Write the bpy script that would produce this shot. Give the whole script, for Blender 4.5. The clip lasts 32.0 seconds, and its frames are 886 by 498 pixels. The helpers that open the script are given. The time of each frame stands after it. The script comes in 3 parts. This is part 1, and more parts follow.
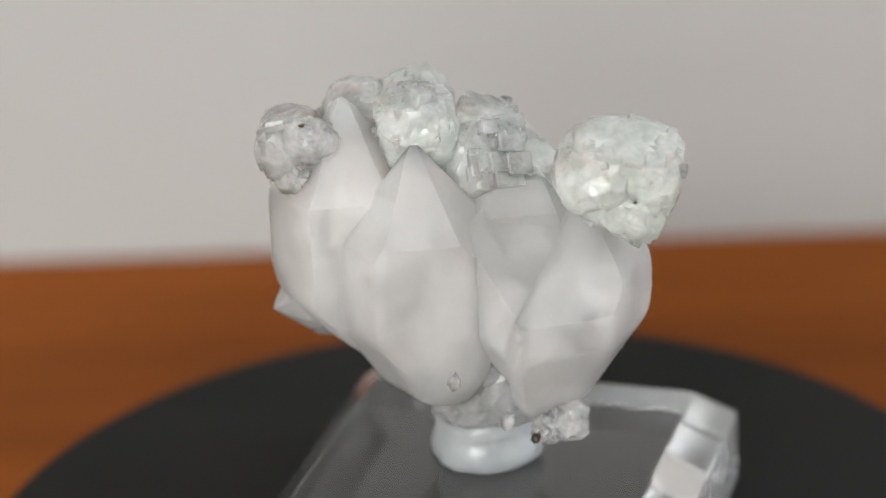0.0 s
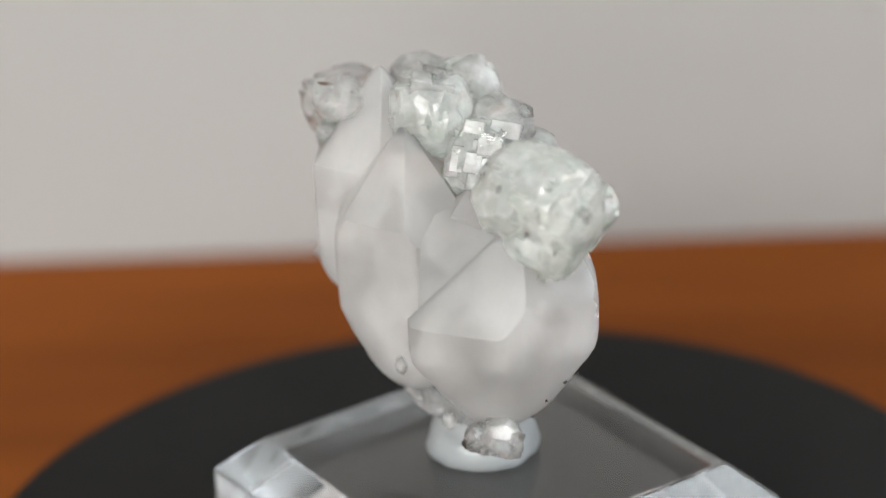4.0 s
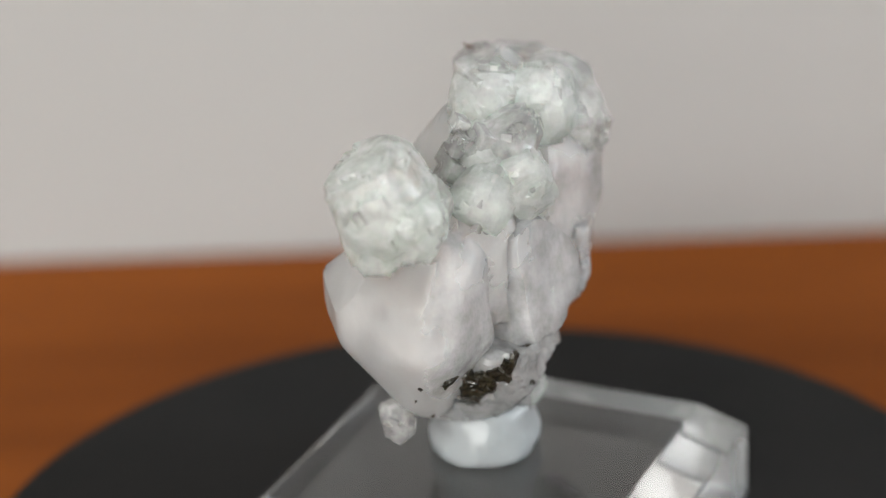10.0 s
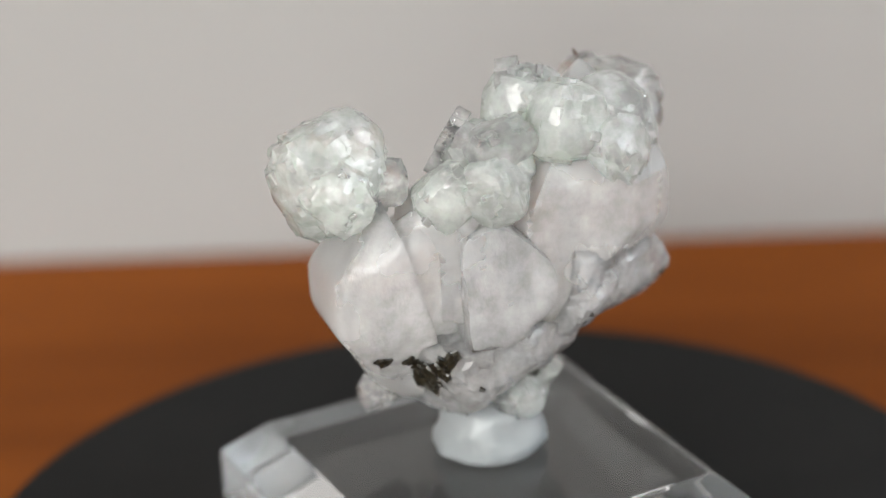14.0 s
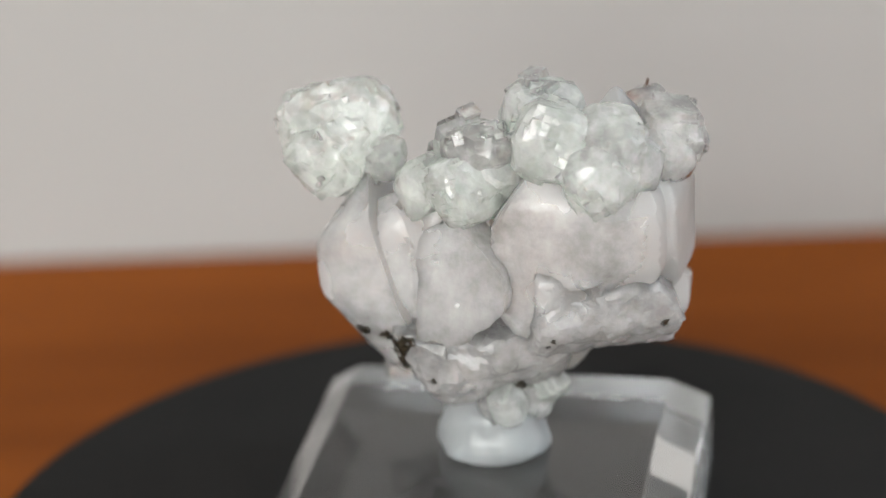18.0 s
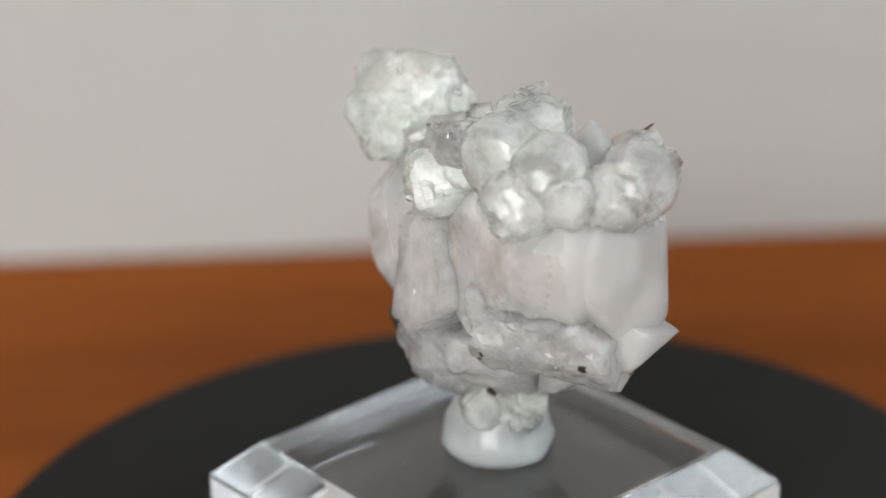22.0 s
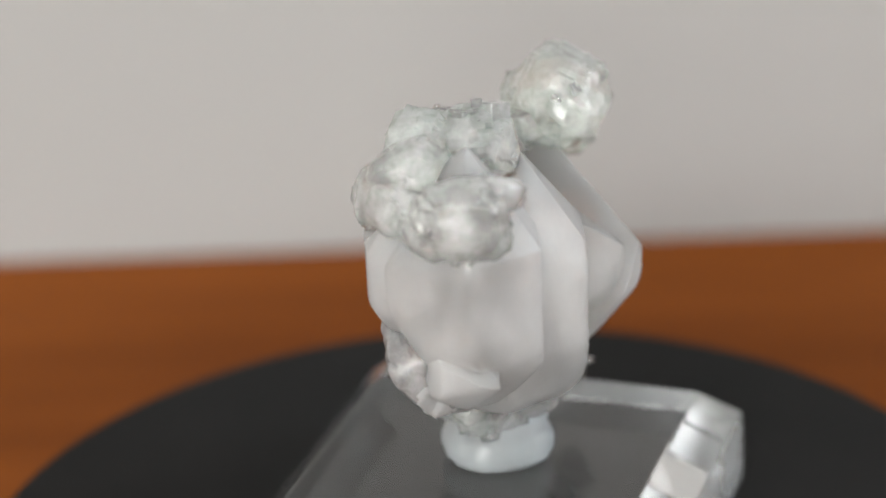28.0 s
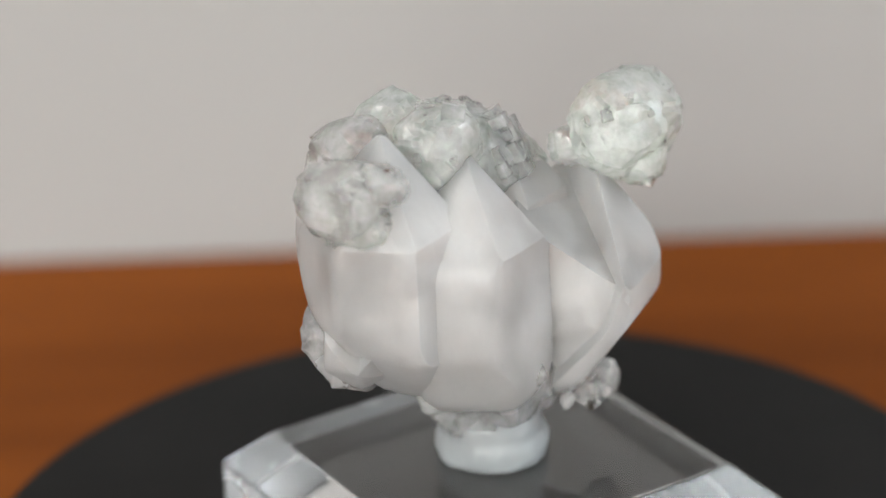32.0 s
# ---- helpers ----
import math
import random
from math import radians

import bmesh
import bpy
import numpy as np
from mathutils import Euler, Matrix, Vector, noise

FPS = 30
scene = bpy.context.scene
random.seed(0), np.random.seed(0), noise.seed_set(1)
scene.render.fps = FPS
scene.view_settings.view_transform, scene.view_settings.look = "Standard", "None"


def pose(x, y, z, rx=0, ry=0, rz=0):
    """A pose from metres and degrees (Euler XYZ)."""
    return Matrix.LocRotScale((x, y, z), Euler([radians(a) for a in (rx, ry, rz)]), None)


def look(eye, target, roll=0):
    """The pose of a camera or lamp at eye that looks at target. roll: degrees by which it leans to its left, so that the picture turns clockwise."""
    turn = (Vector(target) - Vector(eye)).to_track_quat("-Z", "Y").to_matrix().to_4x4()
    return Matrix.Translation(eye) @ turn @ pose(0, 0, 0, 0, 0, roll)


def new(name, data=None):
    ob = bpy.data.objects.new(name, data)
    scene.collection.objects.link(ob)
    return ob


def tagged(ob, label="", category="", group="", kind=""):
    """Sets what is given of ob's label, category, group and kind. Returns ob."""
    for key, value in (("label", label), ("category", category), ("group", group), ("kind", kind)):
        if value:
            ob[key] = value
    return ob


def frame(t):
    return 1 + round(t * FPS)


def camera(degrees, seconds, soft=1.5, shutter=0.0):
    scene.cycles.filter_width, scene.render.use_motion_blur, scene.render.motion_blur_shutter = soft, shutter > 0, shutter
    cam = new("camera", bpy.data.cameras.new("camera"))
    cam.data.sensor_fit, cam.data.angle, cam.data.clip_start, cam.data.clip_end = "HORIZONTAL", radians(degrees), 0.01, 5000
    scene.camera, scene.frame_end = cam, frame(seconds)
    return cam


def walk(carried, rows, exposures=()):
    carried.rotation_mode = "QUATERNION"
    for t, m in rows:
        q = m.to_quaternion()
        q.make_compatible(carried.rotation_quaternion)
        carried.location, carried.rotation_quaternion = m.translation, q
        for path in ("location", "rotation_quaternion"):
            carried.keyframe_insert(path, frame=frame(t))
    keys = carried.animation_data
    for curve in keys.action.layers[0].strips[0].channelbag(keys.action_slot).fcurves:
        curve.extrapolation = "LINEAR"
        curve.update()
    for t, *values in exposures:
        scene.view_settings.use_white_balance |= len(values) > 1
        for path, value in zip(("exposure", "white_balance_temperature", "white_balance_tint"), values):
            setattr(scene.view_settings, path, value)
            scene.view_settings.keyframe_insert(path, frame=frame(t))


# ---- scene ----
from mathutils.bvhtree import BVHTree

cam = camera(17.473, 32.0)
EYE = Vector((0.0, -0.31203, 0.18150))
PAN, TILT = radians(-0.8925), radians(-24.1535)
AIM = EYE + Vector((math.sin(PAN) * math.cos(TILT), math.cos(PAN) * math.cos(TILT), math.sin(TILT)))
view = look(EYE, AIM, -2.485)
walk(cam, [(0, view), (32, view)])
cam.data.dof.use_dof = True
cam.data.dof.focus_distance = 0.332
cam.data.dof.aperture_fstop = 11.5

# ---- light ----
TABLE_Z = -0.025
WALL_Y = 0.1508
world = bpy.data.worlds.new("daylight")
scene.world = world
world.use_nodes = True
wn = world.node_tree.nodes
sky = wn.new("ShaderNodeTexSky")
sky.sky_type, sky.sun_disc = "NISHITA", False
sky.sun_elevation, sky.sun_rotation = radians(35), radians(250)
world.node_tree.links.new(sky.outputs[0], wn["Background"].inputs[0])
wn["Background"].inputs[1].default_value = 0.12


def window_light(name, eye, target, wide, high, watts, colour):
    lamp = bpy.data.lights.new(name, "AREA")
    lamp.shape, lamp.size, lamp.size_y, lamp.energy, lamp.color = "RECTANGLE", wide, high, watts, colour
    ob = new(name, lamp)
    ob.matrix_world = look(eye, target)
    return ob


window_light("window_light", (-1.00, -2.68, 1.15), (-1.00, 0.0, 1.15), 2.2, 1.5, 142, (0.99, 0.985, 0.945))
window_light("window_light", (0.98, -0.12, 0.60), (0.0, -0.12, 0.60), 0.42, 0.80, 10, (0.88, 0.95, 1.0))
scene.view_settings.exposure = -0.24


# ---- materials ----
def material(name):
    mat = bpy.data.materials.new(name)
    mat.use_nodes = True
    return mat, mat.node_tree.nodes, mat.node_tree.links, mat.node_tree.nodes["Principled BSDF"]


def texture(nodes, links, kind, scale, detail=4.0, rough=0.6, stretch=(1, 1, 1), coords="Object"):
    tc, mp = nodes.new("ShaderNodeTexCoord"), nodes.new("ShaderNodeMapping")
    mp.inputs["Scale"].default_value = stretch
    links.new(tc.outputs[coords], mp.inputs[0])
    if kind == "voronoi":
        tex = nodes.new("ShaderNodeTexVoronoi")
        out = tex.outputs["Distance"]
    else:
        tex = nodes.new("ShaderNodeTexNoise")
        tex.inputs["Detail"].default_value, tex.inputs["Roughness"].default_value = detail, rough
        out = tex.outputs[0]
    tex.inputs["Scale"].default_value = scale
    links.new(mp.outputs[0], tex.inputs["Vector"])
    return out


def ramp(nodes, links, fac, stops):
    r = nodes.new("ShaderNodeValToRGB")
    while len(r.color_ramp.elements) < len(stops):
        r.color_ramp.elements.new(0.5)
    for e, (pos, col) in zip(r.color_ramp.elements, stops):
        e.position, e.color = pos, (*col, 1)
    links.new(fac, r.inputs[0])
    return r.outputs[0]


def bump(nodes, links, bsdf, height, strength, distance, under=None):
    b = nodes.new("ShaderNodeBump")
    b.inputs["Strength"].default_value, b.inputs["Distance"].default_value = strength, distance
    links.new(height, b.inputs["Height"])
    if under:
        links.new(under.outputs[0], b.inputs["Normal"])
    links.new(b.outputs[0], bsdf.inputs["Normal"])
    return b


def wood_material():
    mat, n, l, b = material("table_wood")
    grain = texture(n, l, "noise", 40, 6, 0.65, (0.12, 1, 1))
    cloud = texture(n, l, "noise", 9, 3, 0.5, (0.45, 1, 1))
    mix = n.new("ShaderNodeMix")
    mix.data_type, mix.blend_type = "RGBA", "MULTIPLY"
    mix.inputs["Factor"].default_value = 0.8
    l.new(ramp(n, l, grain, [(0.3, (0.145, 0.039, 0.0058)), (0.7, (0.245, 0.069, 0.0105))]), mix.inputs["A"])
    l.new(ramp(n, l, cloud, [(0.32, (0.45, 0.4, 0.4)), (0.6, (1, 1, 1))]), mix.inputs["B"])
    l.new(mix.outputs["Result"], b.inputs["Base Color"])
    b.inputs["Roughness"].default_value = 0.68
    b.inputs["Specular IOR Level"].default_value = 0.08
    bump(n, l, b, grain, 0.15, 0.0004)
    return mat


def plaster_material(name, colour):
    mat, n, l, b = material(name)
    fine = texture(n, l, "noise", 420, 4, 0.6)
    wide = texture(n, l, "noise", 3, 3, 0.5)
    dark = tuple(c * 0.95 for c in colour)
    l.new(ramp(n, l, wide, [(0.3, dark), (0.7, colour)]), b.inputs["Base Color"])
    b.inputs["Roughness"].default_value = 0.95
    b.inputs["Specular IOR Level"].default_value = 0.1
    bump(n, l, b, fine, 0.25, 0.0006)
    return mat


def platter_material():
    mat, n, l, b = material("black_platter")
    fine = texture(n, l, "noise", 2500, 3, 0.6)
    wide = texture(n, l, "noise", 60, 4, 0.6)
    l.new(ramp(n, l, wide, [(0.3, (0.0055, 0.0055, 0.0055)), (0.7, (0.0085, 0.0083, 0.0081))]), b.inputs["Base Color"])
    b.inputs["Roughness"].default_value = 0.8
    b.inputs["Specular IOR Level"].default_value = 0.22
    bump(n, l, b, fine, 0.3, 0.0001)
    return mat


def acrylic_material(name, low, high, clear=1.0):
    mat, n, l, b = material(name)
    b.inputs["Base Color"].default_value = (0.96, 0.985, 1.0, 1)
    b.inputs["Transmission Weight"].default_value = clear
    b.inputs["IOR"].default_value = 1.49
    smear = texture(n, l, "noise", 90, 4, 0.6)
    l.new(ramp(n, l, smear, [(0.35, (low,) * 3), (0.75, (high,) * 3)]), b.inputs["Roughness"])
    return mat


def milky_material(name, colour, clear, scatter, rough, grain, depth):
    """Cloudy crystal: light that scatters inside under a glossy skin."""
    mat, n, l, b = material(name)
    cloud = texture(n, l, "noise", 90, 4, 0.5)
    fine = texture(n, l, "noise", 700, 3, 0.5)
    wisps = texture(n, l, "noise", 60, 8, 0.7, (1, 1, 0.5))
    l.new(ramp(n, l, wisps, [(0.35, tuple(c * 0.90 for c in colour)), (0.5, tuple(c * 0.97 for c in colour)), (0.68, tuple(c * 1.08 for c in colour))]), b.inputs["Base Color"])
    b.inputs["Subsurface Weight"].default_value = scatter
    b.inputs["Subsurface Radius"].default_value = (1.0, 0.97, 0.94)
    b.inputs["Subsurface Scale"].default_value = depth
    veil = texture(n, l, "noise", 95, 7, 0.66)
    l.new(ramp(n, l, veil, [(0.36, (clear * 1.17,) * 3), (0.5, (clear * 0.95,) * 3), (0.64, (clear * 0.74,) * 3)]), b.inputs["Transmission Weight"])
    b.inputs["IOR"].default_value = 1.45
    l.new(ramp(n, l, cloud, [(0.3, (rough * 0.85,) * 3), (0.7, (rough * 1.15,) * 3)]), b.inputs["Roughness"])
    under = bump(n, l, b, cloud, 0.35, grain * 4)
    under = bump(n, l, b, fine, 0.2, grain, under)
    if grain > 0.0001:
        # small conchoidal breaks that catch the light
        under = bump(n, l, b, texture(n, l, "voronoi", 260), 0.15, 0.0004, under)
        bump(n, l, b, texture(n, l, "noise", 230, 6, 0.66, (1, 1, 0.6)), 0.36, 0.0008, under)
        b.inputs["Coat Weight"].default_value = 0.1
        b.inputs["Coat Roughness"].default_value = 0.03
    return mat


def glassy_material(name, colour, clear, rough, scatter):
    mat, n, l, b = material(name)
    cloud = texture(n, l, "noise", 260, 4, 0.6)
    pits = texture(n, l, "voronoi", 900)
    l.new(ramp(n, l, cloud, [(0.3, tuple(c * 0.98 for c in colour)), (0.7, colour)]), b.inputs["Base Color"])
    l.new(ramp(n, l, cloud, [(0.4, (clear,) * 3), (0.8, (clear * 0.7,) * 3)]), b.inputs["Transmission Weight"])
    b.inputs["Subsurface Weight"].default_value = scatter
    b.inputs["Subsurface Scale"].default_value = 0.003
    b.inputs["Subsurface Radius"].default_value = (0.95, 1.0, 0.97)
    b.inputs["IOR"].default_value = 1.43
    b.inputs["Roughness"].default_value = rough
    b.inputs["Coat Weight"].default_value = 0.3
    b.inputs["Coat Roughness"].default_value = 0.02
    # low square growth hillocks on every face
    hillocks = n.new("ShaderNodeTexVoronoi")
    hillocks.distance = "CHEBYCHEV"
    hillocks.inputs["Scale"].default_value = 480
    l.new(n.new("ShaderNodeTexCoord").outputs["Object"], hillocks.inputs["Vector"])
    under = bump(n, l, b, hillocks.outputs["Distance"], 0.35, 0.0006)
    bump(n, l, b, pits, 0.15, 0.0001, under)
    return mat


def dark_mineral_material():
    mat, n, l, b = material("black_mica")
    fine = texture(n, l, "voronoi", 1400)
    l.new(ramp(n, l, fine, [(0.2, (0.005, 0.0045, 0.003)), (0.8, (0.028, 0.023, 0.012))]), b.inputs["Base Color"])
    b.inputs["Roughness"].default_value = 0.3
    b.inputs["Specular IOR Level"].default_value = 0.7
    bump(n, l, b, fine, 0.8, 0.0003)
    return mat


def putty_material():
    mat, n, l, b = material("white_putty")
    cloud = texture(n, l, "noise", 200, 3, 0.5)
    l.new(ramp(n, l, cloud, [(0.3, (0.36, 0.385, 0.395)), (0.7, (0.44, 0.465, 0.475))]), b.inputs["Base Color"])
    b.inputs["Subsurface Weight"].default_value = 0.8
    b.inputs["Subsurface Scale"].default_value = 0.004
    b.inputs["Subsurface Radius"].default_value = (0.9, 1.0, 1.0)
    b.inputs["Transmission Weight"].default_value = 0.25
    b.inputs["Roughness"].default_value = 0.3
    bump(n, l, b, cloud, 0.15, 0.0006)
    return mat


WOOD = wood_material()
PLASTER = plaster_material("grey_plaster", (0.385, 0.377, 0.368))
STONE = plaster_material("grey_floor", (0.42, 0.42, 0.42))
PALE = plaster_material("pale_plaster", (0.70, 0.69, 0.68))
PLATTER = platter_material()
ACRYLIC = acrylic_material("clear_acrylic", 0.0, 0.0)
# its diffuse share stands in for light caught in the block
SATIN_SIDE = acrylic_material("satin_side_acrylic", 0.18, 0.34, 0.85)
QUARTZ = milky_material("milky_quartz", (0.805, 0.805, 0.80), 0.70, 1.0, 0.38, 0.00005, 0.006)
ROUGH_QUARTZ = milky_material("rough_quartz", (0.84, 0.84, 0.84), 0.70, 1.0, 0.26, 0.00012, 0.005)
GREEN = glassy_material("pale_green_fluorite", (0.905, 1.0, 0.92), 0.76, 0.02, 1.0)
CLEAR = glassy_material("clear_fluorite", (0.965, 1.0, 0.975), 0.86, 0.01, 1.0)
SPARK = glassy_material("sparkling_fluorite", (0.985, 1.0, 0.99), 0.90, 0.015, 1.0)
MICA = dark_mineral_material()
BROWN = plaster_material("brown_needle", (0.09, 0.055, 0.04))
PUTTY = putty_material()


# ---- building helpers ----
def part(name, bm, mat, parent=None, label="", smooth=None):
    """Links a bmesh as one mesh object, under parent if given. smooth: degrees below which edges are smooth."""
    me = bpy.data.meshes.new(name)
    bmesh.ops.recalc_face_normals(bm, faces=bm.faces)
    if smooth is not None:
        lim = radians(smooth)
        for f in bm.faces:
            f.smooth = True
        for e in bm.edges:
            e.smooth = len(e.link_faces) == 2 and e.calc_face_angle(0.0) < lim
    bm.to_mesh(me)
    bm.free()
    me.materials.append(mat)
    ob = new(name, me)
    ob.parent = parent
    if label:
        ob["label"] = label
    return ob


def box(x0, y0, z0, x1, y1, z1, bevel=0.0, bm=None):
    own = bmesh.new()
    m = Matrix.Translation(((x0 + x1) / 2, (y0 + y1) / 2, (z0 + z1) / 2)) @ Matrix.Diagonal((x1 - x0, y1 - y0, z1 - z0, 1))
    bmesh.ops.create_cube(own, size=1, matrix=m)
    if bevel:
        bmesh.ops.bevel(own, geom=own.edges[:], offset=bevel, segments=3, profile=0.5, affect="EDGES")
    return own


def lathe(profile, steps):
    """A solid of revolution from (radius, height) pairs, first and last on the axis."""
    bm = bmesh.new()
    rings = []
    for r, z in profile:
        if r <= 0:
            rings.append([bm.verts.new((0, 0, z))])
        else:
            rings.append([bm.verts.new((r * math.cos(2 * math.pi * i / steps), r * math.sin(2 * math.pi * i / steps), z)) for i in range(steps)])
    for a, b in zip(rings, rings[1:]):
        for i in range(steps):
            j = (i + 1) % steps
            if len(a) == 1:
                bm.faces.new((a[0], b[i], b[j]))
            elif len(b) == 1:
                bm.faces.new((a[i], a[j], b[0]))
            else:
                bm.faces.new((a[i], a[j], b[j], b[i]))
    return bm


# ---- room ----
def room():
    x0, x1, y0, y1, z0, z1, th = -2.7, 1.0, -2.7, WALL_Y, -0.775, 2.0, 0.10
    floor = part("floor", box(x0 - th, y0 - th, z0 - th, x1 + th, y1 + th, z0), STONE)
    tagged(floor, "plain grey room floor under the table", "floor", kind="structure")
    ceiling = part("ceiling", box(x0 - th, y0 - th, z1, x1 + th, y1 + th, z1 + th), PALE)
    tagged(ceiling, "plain pale plaster ceiling", "ceiling", kind="structure")
    tagged(part("wall_north", box(x0 - th, y1, z0, x1 + th, y1 + th, z1), PLASTER), "plain light grey wall behind the table", "wall", kind="structure")
    tagged(part("wall_west", box(x0 - th, y0 - th, z0, x0, y1, z1), PLASTER), "plain light grey plaster wall", "wall", kind="structure")
    holes = (
        ("wall_south", [(x0, y0 - th, z0, -2.1, y0, z1), (-2.1, y0 - th, z0, 0.1, y0, 0.4), (-2.1, y0 - th, 1.9, 0.1, y0, z1), (0.1, y0 - th, z0, x1 + th, y0, z1)]),
        ("wall_east", [(x1, y0, z0, x1 + th, -0.33, z1), (x1, -0.33, z0, x1 + th, 0.09, 0.20), (x1, -0.33, 1.00, x1 + th, 0.09, z1), (x1, 0.09, z0, x1 + th, y1, z1)]),
    )
    for name, pieces in holes:
        wall = bmesh.new()
        for piece in pieces:
            other = box(*piece)
            me = bpy.data.meshes.new("piece")
            other.to_mesh(me)
            other.free()
            wall.from_mesh(me)
        tagged(part(name, wall, PLASTER), "light grey plaster wall with a large window opening", "wall", kind="structure")


def table():
    top = tagged(new("table"), "reddish brown wooden table against the wall", "table")
    top.location = (0, 0, -0.775)
    h = 0.75
    part("tabletop", box(-0.70, -0.65, h - 0.03, 0.70, WALL_Y - 0.0003, h, 0.0008), WOOD, top)
    for x in (-0.64, 0.64):
        for y in (-0.59, WALL_Y - 0.06):
            part("leg", box(x - 0.03, y - 0.03, 0, x + 0.03, y + 0.03, h - 0.031, 0.003), WOOD, top)


def turntable():
    tt = tagged(new("turntable"), "round matt black display turntable on the table", "turntable")
    tt.location = (-0.0012, 0, TABLE_Z)
    part("foot", lathe([(0, 0), (0.050, 0), (0.052, 0.002), (0.052, 0.012), (0, 0.012)], 96), PLATTER, tt, smooth=40)
    top = part("platter", lathe([(0, 0.0125), (0.0636, 0.0125), (0.0650, 0.0135), (0.0650, 0.0242), (0.0643, 0.025), (0.03, 0.025), (0, 0.025)], 160), PLATTER, tt, smooth=40)
    return top


# ---- display base ----
BASE_TOP = 0.01476


def acrylic_base():
    base = tagged(new("display_base"), "clear acrylic square block with wide sloping top edges", "display base")
    turn, c = radians(19.715), (0.00032, -0.00057)
    bm = bmesh.new()
    rings = []
    for r, z in ((0.0351, 0.00015), (0.03538, 0.0006), (0.03538, BASE_TOP - 0.00465), (0.02869, BASE_TOP)):
        rings.append([bm.verts.new((c[0] + r * math.cos(turn + k * math.pi / 2), c[1] + r * math.sin(turn + k * math.pi / 2), z)) for k in range(4)])
    bm.faces.new(rings[0])
    bm.faces.new(rings[-1])
    for a, b in zip(rings, rings[1:]):
        for i in range(4):
            bm.faces.new((a[i], a[(i + 1) % 4], b[(i + 1) % 4], b[i]))
    bmesh.ops.recalc_face_normals(bm, faces=bm.faces)
    bmesh.ops.bevel(bm, geom=[e for e in bm.edges if e.calc_face_angle(0.0) > 0.3 and max(v.co.z for v in e.verts) > 0.004], offset=0.00035, segments=2, profile=0.5, affect="EDGES")
    block = part("block", bm, ACRYLIC, base)
    # the upright sides are satin and slightly milky, standing in for light trapped inside
    block.data.materials.append(SATIN_SIDE)
    for f in block.data.polygons:
        if abs(f.normal.z) < 0.1 and f.area > 0.00005:
            f.material_index = 1
    return base


def putty():
    blob = tagged(new("mounting_putty"), "blob of white translucent putty on the acrylic block", "putty")
    blob.location = (0, 0, BASE_TOP)
    profile = [(0, 0.0), (6.0, 0.0), (6.6, 0.4), (6.9, 1.2), (6.8, 2.2), (6.4, 3.2), (6.1, 4.2), (6.0, 5.2), (5.6, 6.2), (4.4, 7.0), (0, 7.6)]
    bm = lathe([(r / 1000, z / 1000) for r, z in profile], 64)
    for v in bm.verts:
        p = v.co * 1000
        if p.z > 0.01:
            n = noise.noise(Vector((p.x * 0.22, p.y * 0.22, p.z * 0.5 + 7)))
            m = noise.noise(Vector((p.x * 0.7, p.y * 0.7, p.z * 0.8 + 3)))
            k = 1 + 0.10 * n + 0.04 * m
            v.co.x, v.co.y = v.co.x * k, v.co.y * k
        v.co.x -= 0.0007
        v.co.y -= 0.0007
    part("blob", bm, PUTTY, blob, smooth=80)
    return blob


# ---- specimen ----
STAND = 0.0170


def settle(bm):
    """Millimetres of the specimen's plan into metres over its stand point."""
    bmesh.ops.transform(bm, matrix=Matrix.Translation((0, 0, -STAND)) @ Matrix.Scale(0.001, 4), verts=bm.verts)
    return bm


def way(az, el):
    """The direction at an azimuth and an elevation in degrees."""
    az, el = radians(az), radians(el)
    return Vector((math.cos(az) * math.cos(el), math.sin(az) * math.cos(el), math.sin(el)))


def hexagon(sides, tops, feet, top=35, foot=-32, cap=20, floor=17):
    """Planes (azimuth, elevation, distance) of a six-sided crystal; all crystals of the cluster grow parallel, with a face at azimuth -93."""
    out = [(90, 90, cap), (90, -90, floor)]
    for k in range(6):
        az = -93 + 60 * k
        out += [(az, 0, sides[k]), (az, top, tops[k]), (az, foot, feet[k])]
    return out


